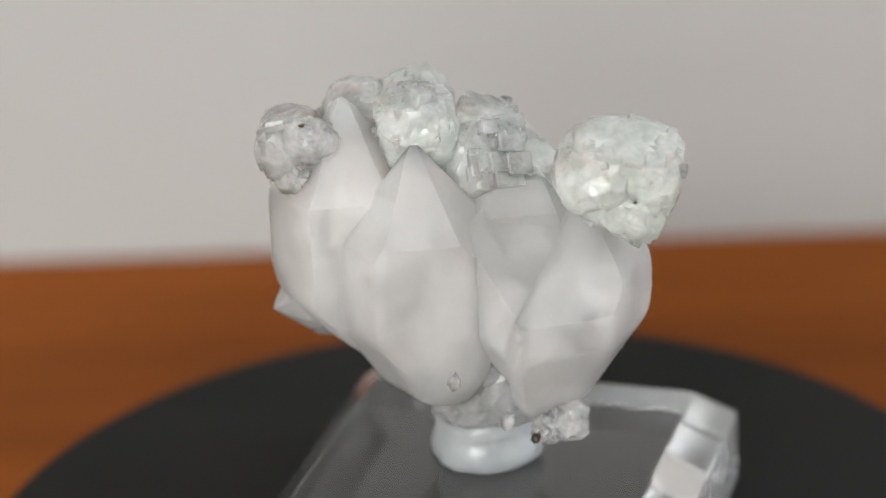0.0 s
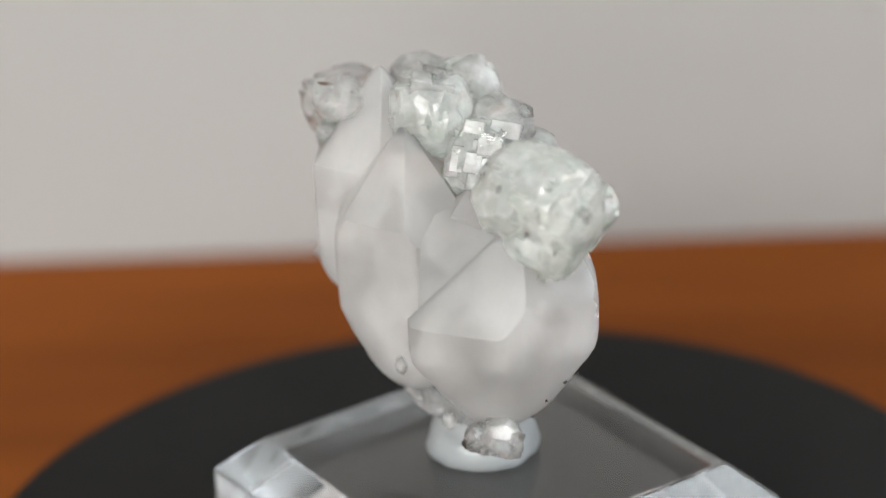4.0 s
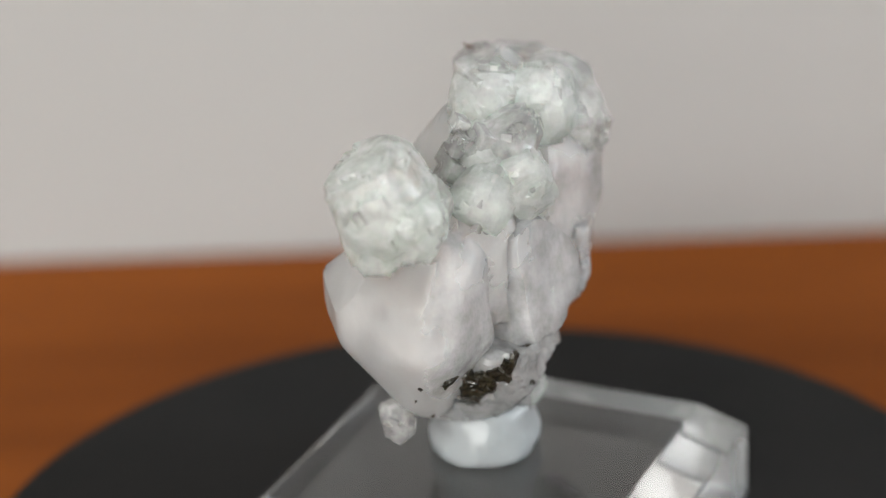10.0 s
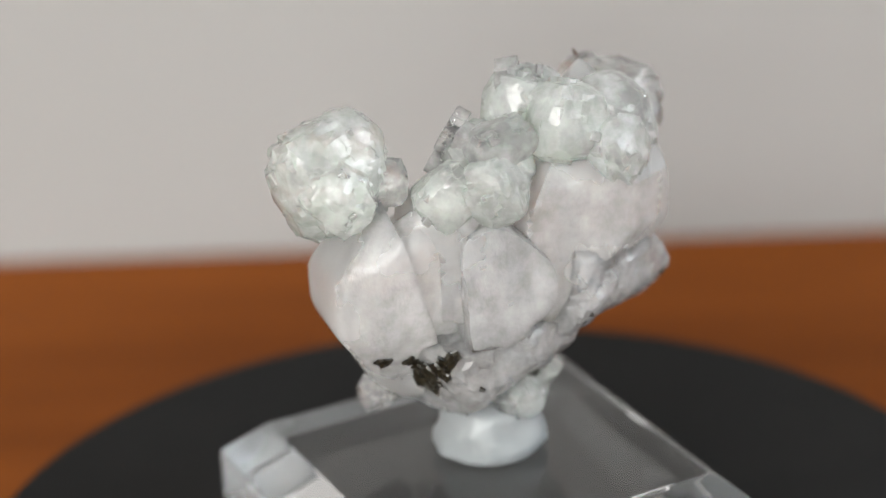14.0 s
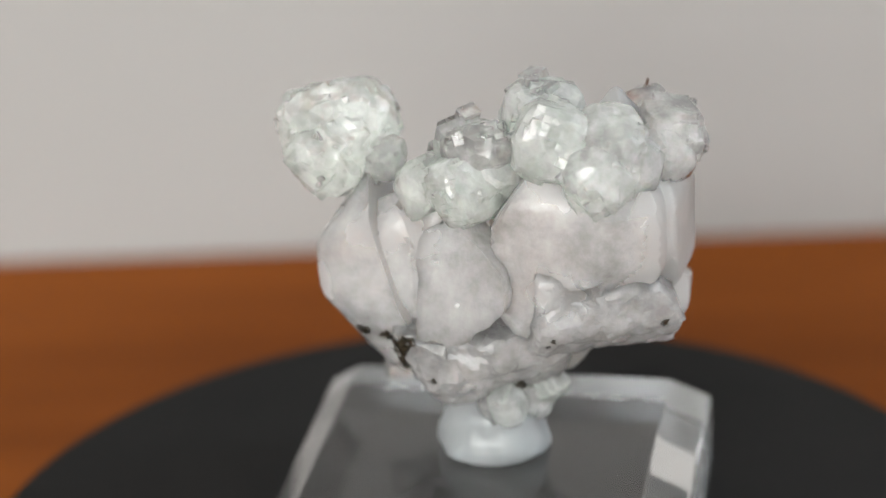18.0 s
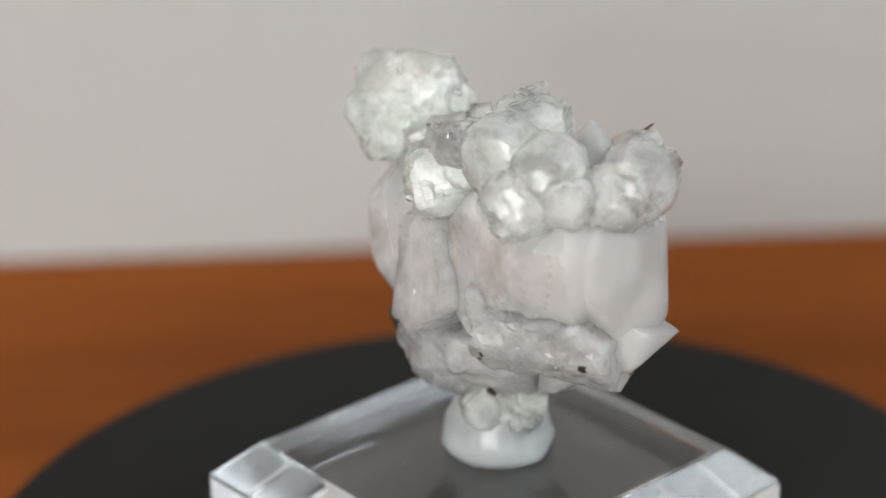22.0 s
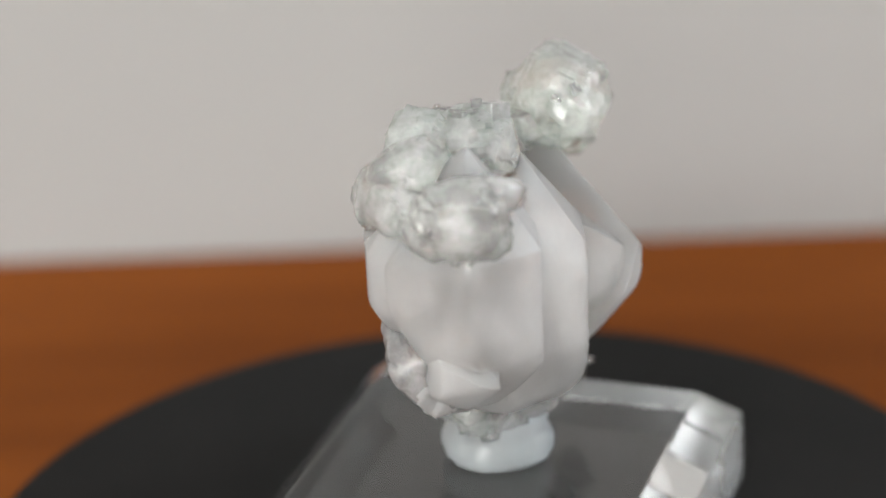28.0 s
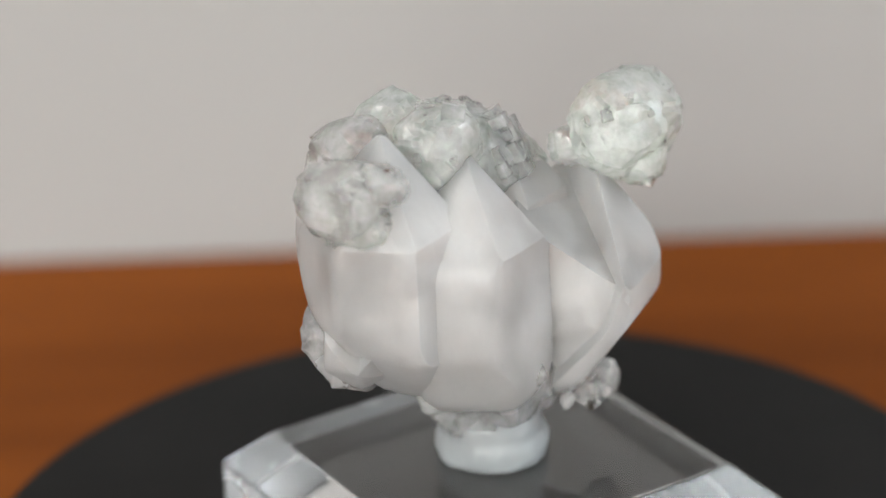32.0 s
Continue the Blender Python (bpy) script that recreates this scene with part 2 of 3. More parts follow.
def crystal(c, planes, cuts=(), turn=(0, 0, 0), sharp=16, wear=0.08, chips=0.0, detail=5, seed=0):
    """A crystal bounded by softly meeting planes round its middle, then cut to the crisp faces, in millimetres."""
    c, m = Vector(c), Euler([radians(a) for a in turn]).to_matrix()
    crisp = [(az, el) for az, el, d in cuts]
    soft = [q for q in planes if q[:2] not in crisp] + [(az, el, abs(d) + 3) for az, el, d in cuts]
    nrm = np.array([tuple(way(az, el)) for az, el, d in soft])
    dst = np.array([d for az, el, d in soft])
    bm = bmesh.new()
    bmesh.ops.create_icosphere(bm, subdivisions=detail, radius=1)
    d = np.array([tuple(v.co.normalized()) for v in bm.verts])
    pull = np.maximum(d @ nrm.T, 0) / dst
    r = ((pull ** sharp).sum(1)) ** (-1 / sharp)
    off = Vector((seed * 3.1, seed * 1.7, seed * 0.9))
    for v, q, k in zip(bm.verts, d, r):
        v.co = m @ Vector(q * k)
        p = v.co + c
        v.co += noise.noise_vector(p * 0.13 + off) * wear * 2.2 + noise.noise_vector(p * 0.5 + off) * wear * 0.6
        if chips:
            # broken steps: patches of the skin fall back in flat flakes
            n = noise.noise_vector(p * 0.5 + off)
            v.co += Vector([round(a * 2.5) / 2.5 for a in n]) * chips
            v.co += noise.noise_vector(p * 1.1 + off) * chips * 0.4
    for az, el, dist in cuts:
        n = m @ way(az, el)
        got = bmesh.ops.bisect_plane(bm, geom=bm.verts[:] + bm.edges[:] + bm.faces[:], dist=1e-5, plane_co=n * dist, plane_no=n, clear_outer=True)
        rim = [g for g in got["geom_cut"] if isinstance(g, bmesh.types.BMEdge)]
        if rim:
            bmesh.ops.holes_fill(bm, edges=rim, sides=0)
    bmesh.ops.triangulate(bm, faces=[f for f in bm.faces if len(f.verts) > 4])
    bmesh.ops.translate(bm, vec=c, verts=bm.verts)
    return settle(bm)


def stepped_lump(c, turn, radii, sites, seed=0, detail=5, relief=0.05, steps=0.5):
    """A rounded glassy aggregate: many small flat growth faces, with patches of square terraces, in millimetres."""
    rnd = np.random.RandomState(seed)
    bm = bmesh.new()
    bmesh.ops.create_icosphere(bm, subdivisions=detail, radius=1)
    d = np.array([tuple(v.co.normalized()) for v in bm.verts])
    at = rnd.normal(size=(sites, 3))
    at /= np.linalg.norm(at, axis=1)[:, None]
    # faces lean towards the lump's cube axes
    axis = np.argmax(np.abs(at), axis=1)
    lean = np.zeros((sites, 3))
    lean[np.arange(sites), axis] = np.sign(at[np.arange(sites), axis])
    face = at + lean * rnd.uniform(0.0, 0.5, (sites, 1)) + rnd.normal(size=(sites, 3)) * 0.08
    face /= np.linalg.norm(face, axis=1)[:, None]
    skin = (np.abs(d) ** 2.5).sum(1) ** (-1 / 2.5)
    site_r = (np.abs(at) ** 2.5).sum(1) ** (-1 / 2.5) * (1 + relief * rnd.uniform(-1, 1, sites))
    near = np.argsort(-(d @ at.T), axis=1)[:, :4]
    r = np.full(len(d), 9.0)
    for k in range(4):
        i = near[:, k]
        r = np.minimum(r, site_r[i] * (face[i] * at[i]).sum(1) / np.maximum((face[i] * d).sum(1), 0.3))
    r = np.clip(r, skin * 0.86, skin * 1.05)
    co = d * r[:, None] * np.array(radii)
    for v, p in zip(bm.verts, co):
        p = Vector(p)
        p += noise.noise_vector(p * 0.22 + Vector((seed * 1.9, 0, 0))) * 0.5
        k = noise.noise(p * 0.26 + Vector((0, seed * 2.7, 0))) * 2.2 + steps - 0.5
        k = min(1.0, max(0.0, k)) * 0.85
        if k:
            q = Vector([round(a / s_) * s_ for a, s_ in zip(p, (1.15, 1.0, 0.85))])
            p = p.lerp(q, k)
        v.co = p
    bmesh.ops.transform(bm, matrix=Matrix.Translation(c) @ Euler([radians(a) for a in turn]).to_matrix().to_4x4(), verts=bm.verts)
    return settle(bm)


def pebble(c, radii, turn=(0, 0, 0), seed=0, detail=3, rough=0.25, rate=1.1):
    """A small uneven grain, in millimetres."""
    bm = bmesh.new()
    bmesh.ops.create_icosphere(bm, subdivisions=detail, radius=1)
    for v in bm.verts:
        d = v.co.copy()
        n = noise.noise(d * rate * 2 + Vector((seed * 2.3, 1, 0))) + 0.5 * noise.noise(d * rate * 5 + Vector((seed, 0, 4)))
        k = 1 + rough * round(n * 4) / 4
        v.co = Vector((d.x * radii[0], d.y * radii[1], d.z * radii[2])) * k
    bmesh.ops.transform(bm, matrix=Matrix.Translation(c) @ Euler([radians(a) for a in turn]).to_matrix().to_4x4(), verts=bm.verts)
    return settle(bm)


def cube(c, size, turn):
    bm = bmesh.new()
    m = Matrix.Translation(c) @ Euler([radians(a) for a in turn]).to_matrix().to_4x4() @ Matrix.Diagonal((*size, 1))
    bmesh.ops.create_cube(bm, size=1, matrix=m)
    bmesh.ops.bevel(bm, geom=bm.edges[:], offset=0.12, segments=1, affect="EDGES")
    return settle(bm)


def cube_steps(rock, c, turn, count, reach, size, seed):
    """Stacked clear cubes that share one orientation."""
    rnd = random.Random(seed)
    m = Euler([radians(a) for a in turn]).to_matrix()
    for i in range(count):
        at = Vector([rnd.uniform(-1, 1) * r for r in reach])
        k = size * rnd.uniform(0.55, 1.25)
        part("fluorite_cube", cube(Vector(c) + m @ at, (k * rnd.uniform(0.8, 1.4), k * rnd.uniform(0.7, 1.1), k * rnd.uniform(0.7, 1.2)), turn), SPARK, rock)


def on_skin(tree, p, axis=(0, -3)):
    """The specimen's outer surface level with p, and the way out there."""
    p = Vector(p)
    out = Vector((p.x - axis[0], p.y - axis[1], 0)).normalized()
    hit = tree.ray_cast(p + out * 14, -out)
    return (hit[0], hit[1]) if hit[0] else (p, out)


def flake(tree, p, size, seed):
    """A thin ragged plate of mica lying on the surface at p."""
    rnd = random.Random(seed)
    at, out = on_skin(tree, p)
    turn = out.to_track_quat("Z", "Y").to_matrix().to_4x4()
    bm = bmesh.new()
    low, high = [], []
    n = 9
    for i in range(n):
        a = 2 * math.pi * i / n
        r = size * rnd.uniform(0.45, 1.25)
        low.append(bm.verts.new((r * math.cos(a), r * math.sin(a), -0.25)))
        high.append(bm.verts.new((r * 0.85 * math.cos(a), r * 0.85 * math.sin(a), rnd.uniform(0.05, 0.3))))
    mid = bm.verts.new((0, 0, rnd.uniform(0.1, 0.35)))
    bm.faces.new(low)
    for i in range(n):
        j = (i + 1) % n
        bm.faces.new((low[i], low[j], high[j], high[i]))
        bm.faces.new((high[i], high[j], mid))
    bmesh.ops.transform(bm, matrix=Matrix.Translation(at) @ turn, verts=bm.verts)
    return settle(bm)


def small_parts(rock, tree):
    # stepped clear cubes on the crest
    cube_steps(rock, (1.8, -1.9, 54.6), (-28, 8, 18), 16, (2.3, 1.6, 3.6), 2.3, 3)
    cube_steps(rock, (-6.8, 0.9, 60.4), (10, 12, 32), 9, (2.6, 2.2, 1.0), 2.2, 5)
    # sparkling little aggregates near the foot
    for i, (c, r) in enumerate((((7.9, -10.9, 23.4), 2.5), ((5.2, -11.2, 22.6), 1.9), ((-2.9, -0.8, 20.9), 3.5), ((-4.8, 0.6, 20.6), 2.3), ((0.2, 3.0, 22.0), 2.3))):
        part("fluorite_lump", stepped_lump(c, (i * 31, i * 17, i * 53), (r, r * 0.9, r), 70, 60 + i, 4, 0.16, 0.5), SPARK, rock, "clear sparkling fluorite grain")
    part("fluorite_lump", stepped_lump((-19.9, 0.8, 56.9), (20, 10, 40), (3.2, 3.0, 2.3), 40, 81, 4, 0.1, 0.3), SPARK, rock, "glassy clear fluorite")
    # a glassy green crust at the foot
    for i, (c, r) in enumerate((((-4.6, 2.4, 22.4), 3.0), ((-1.4, 4.2, 22.8), 2.6), ((-6.6, 3.2, 24.4), 2.4))):
        part("fluorite_lump", stepped_lump(c, (i * 40, i * 25, i * 61), (r, r * 0.85, r), 60, 90 + i, 4, 0.12, 0.4), GREEN, rock, "glassy pale green fluorite crust")
    # small hanging quartz points
    for at in ((0.6, -10.6, 23.6), (-5.6, -10.6, 29.6)):
        part("quartz_point", crystal(at, hexagon((0.8,) * 6, (0.95,) * 6, (0.95,) * 6, cap=1.6, floor=1.5), (), (10, 8, 0), 18, 0.03, 0, 3, 41), SPARK, rock)
    # black mica: a forked patch and loose flecks
    rnd = random.Random(12)
    middle = Vector((11.4, -1.0, 29.0))
    for end, count, size in (((13.1, -5.2, 32.0), 10, 0.95), ((10.4, 3.4, 31.9), 10, 1.05), ((9.7, -2.0, 24.9), 10, 1.25), ((11.0, -1.6, 28.2), 10, 1.6)):
        for i in range(count):
            p = middle.lerp(Vector(end), 0.85 * (i + 0.5) / count) + Vector([rnd.gauss(0, 0.45) for _ in range(3)])
            part("mica_flake", flake(tree, p, size * rnd.uniform(0.7, 1.3), rnd.randrange(999)), MICA, rock, "glossy black mica flake")
    for i, (p, r) in enumerate((((13.4, -7.6, 30.6), 0.35), ((12.4, -8.6, 28.0), 0.25), ((-13.9, 9.6, 34.8), 0.6), ((-3.4, 7.8, 33.9), 0.4), ((-3.2, 7.7, 33.0), 0.3), ((9.4, 5.7, 32.6), 0.6), ((-2.0, 3.0, 25.4), 0.8), ((8.0, 5.0, 27.5), 0.5), ((10.0, -7.0, 24.5), 0.3), ((8.5, 2.5, 22.0), 0.35))):
        part("mica_fleck", flake(tree, p, r, 70 + i), MICA, rock, "tiny black fleck")
    for i, (c, r) in enumerate((((3.6, -12.0, 21.8), 0.6), ((-12.8, 9.3, 53.2), 0.3), ((2.7, 1.4, 56.8), 0.5), ((15.0, -15.8, 53.0), 0.6), ((-22.6, 1.6, 57.4), 0.4), ((7.2, 4.6, 51.6), 0.3))):
        part("mica_fleck", pebble(c, (r, r * 0.7, r * 1.3), (i * 40, 20, 0), 50 + i, 2, 0.4, 1.4), MICA, rock, "tiny black fleck")
    # a brown needle at the tip
    part("brown_needle", pebble((-20.6, -0.4, 59.2), (1.3, 0.18, 0.18), (0, 22, 60), 7, 3, 0.4, 1.5), BROWN, rock, "thin dark brown needle")


def body(skin, c, planes, cuts=(), turn=(0, 0, 0), sharp=34, chips=0.0):
    """One crystal of the cluster as a mesh, also kept in the skin on which small grains lie."""
    bm = crystal(c, planes, cuts, turn, sharp, chips=chips, seed=len(skin.verts) % 97)
    me = bpy.data.meshes.new("quartz_crystal")
    bm.to_mesh(me)
    skin.from_mesh(me)
    bm.free()
    return me


def grown_together(meshes):
    """The union of intergrown crystals as one bmesh, so that light passes from one into the next, and the materials on it."""
    obs = [bpy.data.objects.new("crystal", me) for me in meshes]
    for ob in obs:
        scene.collection.objects.link(ob)
    for ob in obs[1:]:
        mod = obs[0].modifiers.new("union", "BOOLEAN")
        mod.operation, mod.solver, mod.object, mod.material_mode = "UNION", "EXACT", ob, "TRANSFER"
    me = bpy.data.meshes.new_from_object(obs[0].evaluated_get(bpy.context.evaluated_depsgraph_get()))
    for ob in obs:
        bpy.data.objects.remove(ob)
    bm = bmesh.new()
    bm.from_mesh(me)
    return bm, list(me.materials)


def mould(meshes):
    """The union of crystals a hair larger than they are, to carve what sits on them."""
    larger = []
    for me in meshes:
        bm = bmesh.new()
        bm.from_mesh(me)
        bmesh.ops.recalc_face_normals(bm, faces=bm.faces)
        for v in bm.verts:
            v.co += v.normal * 0.00004
        out = bpy.data.meshes.new("mould")
        bm.to_mesh(out)
        bm.free()
        larger.append(out)
    bm = grown_together(larger)[0]
    out = bpy.data.meshes.new("mould")
    bm.to_mesh(out)
    bm.free()
    return out


def carved(bm, around):
    """What is left of a bmesh outside another mesh, so that a part ends where it meets the body."""
    me = bpy.data.meshes.new("whole")
    bm.to_mesh(me)
    obs = [bpy.data.objects.new("crystal", m) for m in (me, around)]
    for ob in obs:
        scene.collection.objects.link(ob)
    mod = obs[0].modifiers.new("carve", "BOOLEAN")
    mod.operation, mod.solver, mod.object = "DIFFERENCE", "EXACT", obs[1]
    left = bpy.data.meshes.new_from_object(obs[0].evaluated_get(bpy.context.evaluated_depsgraph_get()))
    for ob in obs:
        bpy.data.objects.remove(ob)
    # keep the whole where nothing sound is left
    high = max(v.co.z for v in me.vertices)
    low = min(v.co.z for v in me.vertices)
    sound = len(left.vertices) > 100 and min(v.co.z for v in left.vertices) > low - 0.0005 and max(v.co.z for v in left.vertices) < high + 0.0005
    if sound:
        bm.clear()
        bm.from_mesh(left)
    return bm


def broken(rock, around, label, pieces):
    """Rough broken crystals grown into one another, as one part beside the body."""
    part("broken_quartz", carved(grown_together(pieces)[0], around), ROUGH_QUARTZ, rock, label, smooth=24)


def fluorite(rock, around, label, lumps):
    """A mass of lumps that have grown into one another, with little cubes standing out of its skin."""
    meshes = []
    for c, turn, radii, sites, mat in lumps:
        bm = stepped_lump(c, turn, radii, sites, int(abs(c[0] * 10)) % 50)
        me = bpy.data.meshes.new("lump")
        bm.to_mesh(me)
        bm.free()
        me.materials.append(mat)
        meshes.append(me)
    bm, mats = grown_together(meshes)
    mass = part("fluorite_mass", carved(bm, around), mats[0], rock, label, smooth=8)
    for mat in mats[1:]:
        mass.data.materials.append(mat)
    for c, turn, radii, sites, mat in lumps:
        rnd = random.Random(int(abs(c[1] * 100)))
        m = Euler([radians(a) for a in turn]).to_matrix()
        for _ in range(5):
            d = Vector((rnd.gauss(0, 1), rnd.gauss(0, 1), rnd.gauss(0.3, 1))).normalized()
            k = rnd.uniform(0.7, 1.7)
            at = Vector(c) + m @ Vector([a * b * 0.96 for a, b in zip(d, radii)])
            part("fluorite_cube", cube(at, (k, k * rnd.uniform(0.7, 1.3), k * rnd.uniform(0.7, 1.2)), [a + rnd.gauss(0, 8) for a in turn]), SPARK, rock)


def specimen():
    rock = tagged(new("mineral_specimen"), "cluster of milky white quartz crystals capped with pale green fluorite", "mineral specimen")
    rock.location = (0, 0, STAND)
    skin = bmesh.new()
    grown = [
        # the tall crystal with the highest tip
        body(skin, (-14, 4, 44), hexagon((8.5, 9.3, 9.0, 9.0, 9.6, 9.8), (10.4, 9.3, 8.6, 10.0, 11.2, 11.8), (12.1, 13, 10, 8.0, 10.6, 11.8)) + [(-160, -47, 12.5)],
             [(-93, 35, 10.4), (-153, 35, 11.4), (-33, 35, 9.3), (-93, 0, 8.4)]),
        # the spindle with a crisp triangular face
        body(skin, (-8, -2.5, 42), hexagon((8.2, 9.0, 7.5, 7.5, 7.5, 9.2), (9.6, 9.2, 8.4, 8.3, 8.8, 9.5), (14.0, 14.5, 14, 14, 13, 11.6)) + [(-153, -55, 15.6)],
             [(-93, 35, 9.5), (-33, 35, 9.1), (-153, 35, 9.8), (-153, 0, 9.9)]),
        # the broad crystal under the large green lump, the shoulder beside it and the step behind
        body(skin, (5.5, -8.7, 40), hexagon((12, 10.5, 12.6, 11.0, 9.0, 9.1), (12, 9.9, 12.5, 13.5, 13.0, 13.0), (12, 11.5, 13.0, 13.5, 13, 10.8), cap=12.5, floor=17.5)
             + [(57, 0, 11.0), (57, -32, 12.0), (-20, -50, 14.1), (-80, 0, 9.7), (-80, 35, 7.8), (-80, -36, 10.6)], [(-80, 35, 7.6), (148, 16, -0.9)]),
        body(skin, (5.5, -8.7, 40), hexagon((12, 8.6, 11.0, 9.4, 8.4, 7.8), (12, 8.3, 10.2, 10.4, 11.0, 11.0), (12, 9.6, 11.3, 11.8, 11, 9.6), cap=9.6, floor=15.8)
             + [(57, 0, 9.6), (57, -32, 10.4), (-20, -50, 12.5), (-80, 0, 7.6), (-80, 35, 8), (-80, -36, 8.6)], [(-80, 53, 4.4)]),
        body(skin, (3.5, -2, 44), hexagon((5.0, 6.5, 6.0, 6.0, 6.0, 6.0), (6.6, 7.5, 7, 7, 7, 7), (12,) * 6, cap=7.6, floor=9), [(-93, 35, 6.3), (-93, 0, 4.8)]),
        # the broad back
        body(skin, (-9, 8, 43), hexagon((8, 9, 9.3, 6.8, 10.7, 10.4), (10, 10, 10.5, 9.6, 12.5, 12), (13, 12, 10.5, 5.6, 9.6, 12), cap=12, floor=13) + [(57, 0, 5.4), (57, 35, 8.6)], [(87, 35, 9.2)]),
    ]
    # a blunt crystal lying at the foot of the back
    grown.append(body(skin, (-19.0, 5.2, 35.6), hexagon((4.3, 4.0, 4.4, 4.2, 4.5, 4.1), (4.3, 4.4, 4.2, 4.6, 4.3, 4.5), (6,) * 6, floor=8), [(-93, 35, 4.1), (27, 35, 4.1), (-33, 35, 4.2)], (0, -90, 31)))
    part("quartz_body", grown_together(grown)[0], QUARTZ, rock, "intergrown milky white quartz crystals", smooth=24)
    # the back of the broad crystal and of the cluster is broken, not grown
    shell = rock.children[-1].data
    shell.materials.append(ROUGH_QUARTZ)
    for f in shell.polygons:
        if f.center.x * 0.6 + f.center.y * 0.8 > 0.003 and f.normal.x * 0.35 + f.normal.y > 0.25:
            f.material_index = 1
    around = mould(grown)
    # a leaning plate, the ledge, and the broken foot
    broken(rock, around, "leaning rough plate of milky quartz", [
        body(skin, (4.5, 4.0, 39), [(142, 0, 7.3), (-38, 0, 3.6), (142, 45, 7.3), (-38, 50, 7.6), (142, -48, 5.6), (-38, -80, 8.0), (-128, 0, 6), (52, 70, 8.5), (52, -60, 7.0)], [(52, 10, 3.5)], sharp=24, chips=0.3)])
    broken(rock, around, "rough broken ledge of milky quartz", [
        body(skin, (-11, 7, 36.5), [(87, 0, 6.0), (87, 60, 7.6), (0, 0, 8), (180, 0, 9.8), (87, -45, 5.6), (90, -90, 6.5), (30, 30, 8), (150, 30, 9.0), (-90, 0, 3), (90, 90, 7)], sharp=16, chips=0.5),
        body(skin, (-6.3, 9.6, 39.9), [(87, 0, 3.0), (87, 60, 2.9), (0, 0, 3.4), (180, 0, 4), (87, -45, 3.2), (90, -90, 3.5), (-90, 0, 4), (90, 90, 3)], sharp=16, chips=0.4)])
    broken(rock, around, "broken foot of milky quartz", [
        body(skin, (0, 1, 27), [(57, 0, 7.6), (0, 0, 11.5), (0, -35, 7.6), (180, -35, 7.6), (180, 0, 9), (90, 0, 7.5), (90, -45, 3.8), (-90, -30, 9.8), (-90, 0, 9), (45, -30, 8.5), (135, -30, 8), (90, -90, 6.5), (90, 90, 6)], sharp=16, chips=0.55)])
    bmesh.ops.transform(skin, matrix=Matrix.Scale(1000, 4) @ Matrix.Translation((0, 0, STAND)), verts=skin.verts)
    tree = BVHTree.FromBMesh(skin)
    skin.free()
    # on the broad crystal
    fluorite(rock, around, "large pale green fluorite lump with flat bands", (
        ((14.5, -11.0, 54.4), (25.1, 7.3, -11.4), (7.3, 5.6, 6.4), 240, GREEN),
        ((11.0, -12.9, 55.0), (-32.0, -11.2, -35.0), (5.0, 3.6, 4.0), 130, GREEN),
        ((15.0, -12.0, 50.4), (10, 30, 20), (4.6, 4.2, 3.6), 90, GREEN),
        ((16.6, -8.6, 52.6), (40, 10, 60), (4.4, 4.2, 5.0), 90, GREEN),
        ((10.2, -6.2, 52.2), (0, 20, 40), (2.8, 2.6, 2.4), 36, CLEAR),
    ))
    # along the crest
    fluorite(rock, around, "glassy pale green fluorite along the crest", (
        ((-7.1, 1.3, 57.0), (-1.7, -10.9, -1.9), (4.9, 4.6, 5.2), 150, GREEN),
        ((-6.9, 7.6, 56.9), (13.0, -17.9, -22.5), (5.1, 4.5, 4.8), 150, GREEN),
        ((0.5, 1.1, 52.1), (-33.1, 16.9, 1.4), (4.9, 5.4, 5.4), 150, GREEN),
        ((1.1, 3.6, 56.0), (5.5, 11.7, -21.5), (4.5, 3.3, 2.8), 50, CLEAR),
        ((6.1, 0.2, 50.6), (5.2, 40.1, -48.3), (4.6, 3.4, 3.8), 110, GREEN),
        ((3.2, 4.4, 51.4), (20, 10, 30), (4.2, 3.6, 4.4), 90, GREEN),
        ((-10.4, 12.0, 53.6), (17.0, 31.6, 6.9), (4.2, 3.6, 4.4), 110, CLEAR),
        ((-13.0, 9.4, 57.2), (-26.0, -1.1, -2.4), (4.0, 4.6, 3.5), 110, CLEAR),
        ((-15.0, 11.0, 54.2), (10, -20, 30), (3.6, 3.0, 3.6), 60, CLEAR),
    ))
    # at the far end
    fluorite(rock, around, "glassy clear fluorite at the end of the crest", (
        ((-21.6, 4.8, 55.2), (4.0, -9.6, -7.7), (4.2, 5.2, 4.2), 110, CLEAR),
        ((-21.2, 3.0, 51.8), (28.4, 0.1, 29.8), (2.9, 3.6, 3.6), 110, GREEN),
        ((-19.9, 7.4, 53.4), (30, 20, 10), (3.4, 3.6, 3.8), 60, CLEAR),
    ))
    small_parts(rock, tree)
    return rock


room()
table()
PLATE = turntable()
BASE = acrylic_base()
BLOB = putty()
ROCK = specimen()

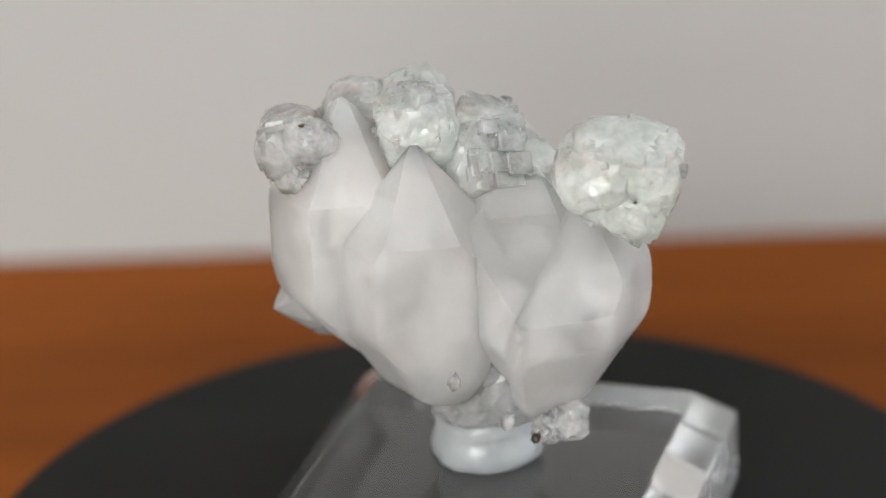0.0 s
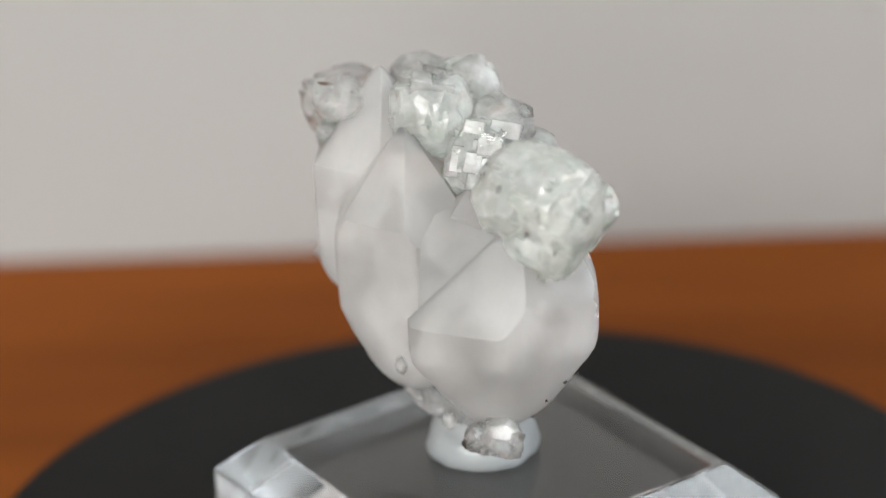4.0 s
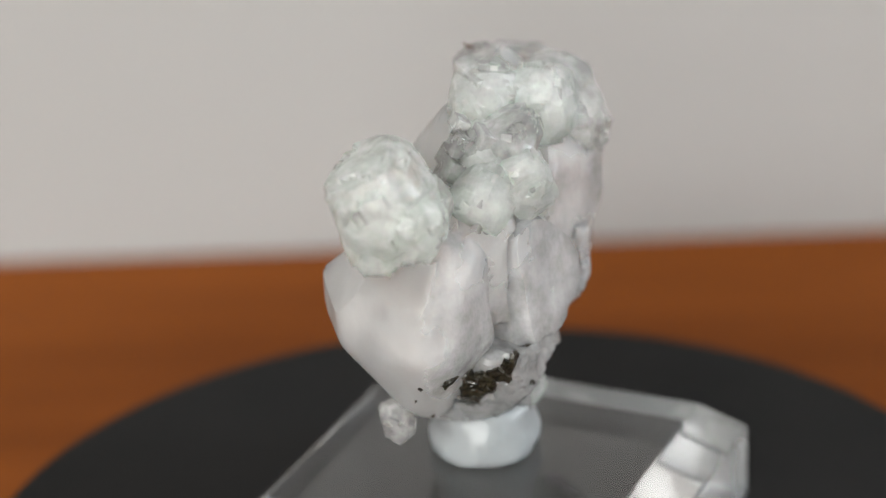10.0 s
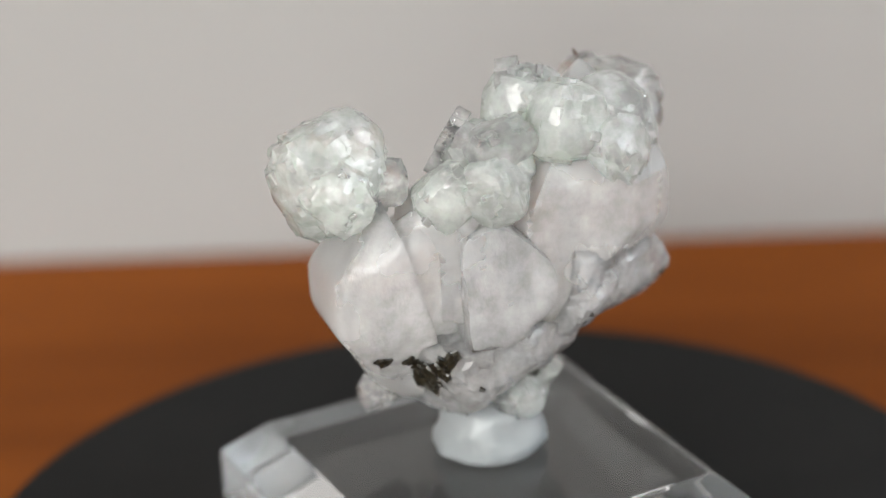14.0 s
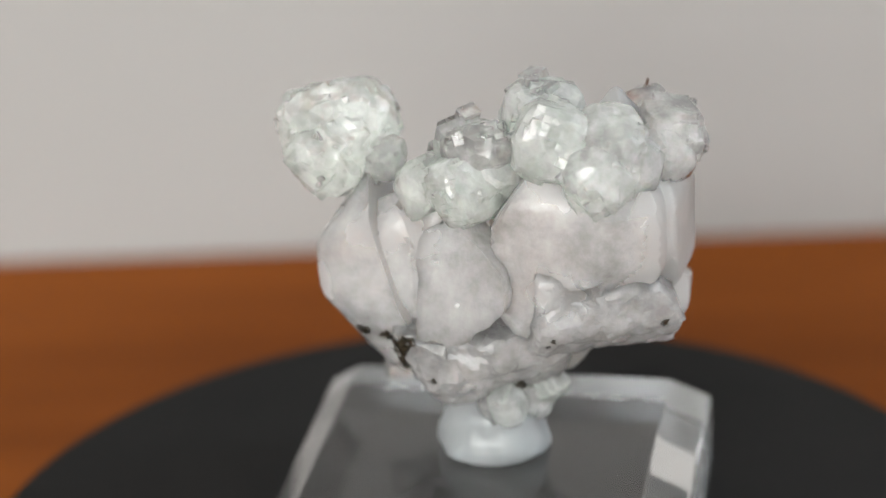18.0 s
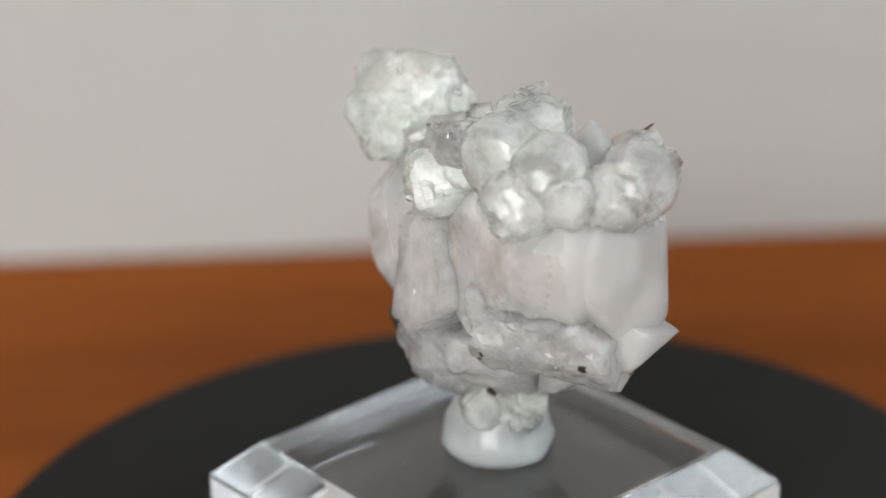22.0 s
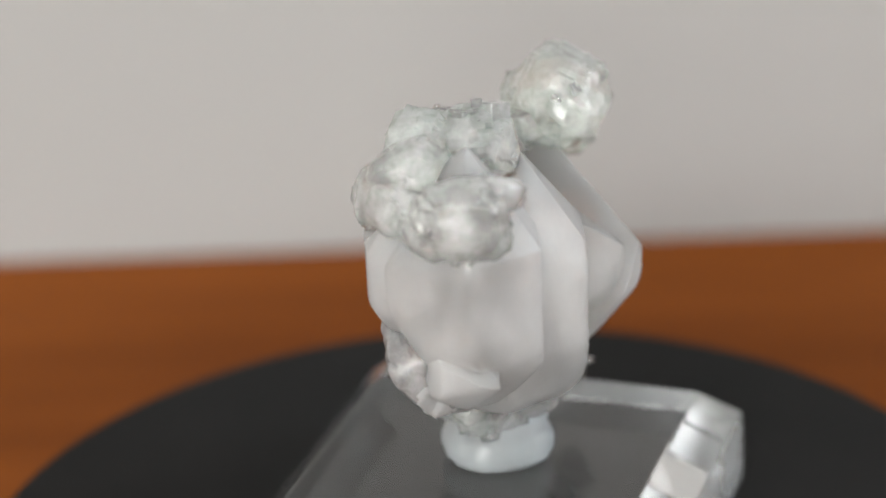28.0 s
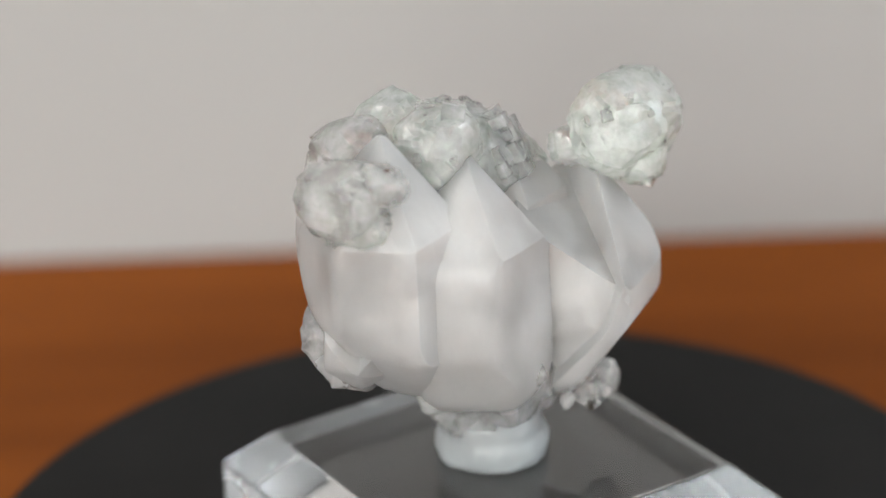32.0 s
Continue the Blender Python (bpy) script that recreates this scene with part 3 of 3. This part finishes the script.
# degrees turned, every half second from the start
TURN = [8.2, 3.5, -1.2, -6.3, -10.6, -14.7, -20.5, -25.9, -30.1, -34.5, -38.6, -41.7, -46.7, -52.1, -56.8, -63.2, -70.1, -74.1, -78.7, -85.2, -89.4, -93.2, -98.4, -100.7, -105.3, -110.9, -118.3, -121.0, -127.1, -131.6, -136.6, -141.7, -146.9, -152.3, -156.1, -161.7, -165.1, -171.0, -174.8, -181.0, -185.5, -190.8, -196.0, -200.7, -205.2, -209.4, -214.7, -220.4, -224.7, -229.9, -236.6, -241.7, -244.9, -249.0, -253.8, -258.9, -263.7, -267.3, -272.7, -277.7, -282.7, -287.0, -292.6, -297.7, -302.1]


def motions():
    for thing in (PLATE, BASE, BLOB, ROCK):
        at = thing.location.copy()
        walk(thing, [(i * 0.5, pose(at.x, at.y, at.z, 0, 0, a)) for i, a in enumerate(TURN)])


motions()
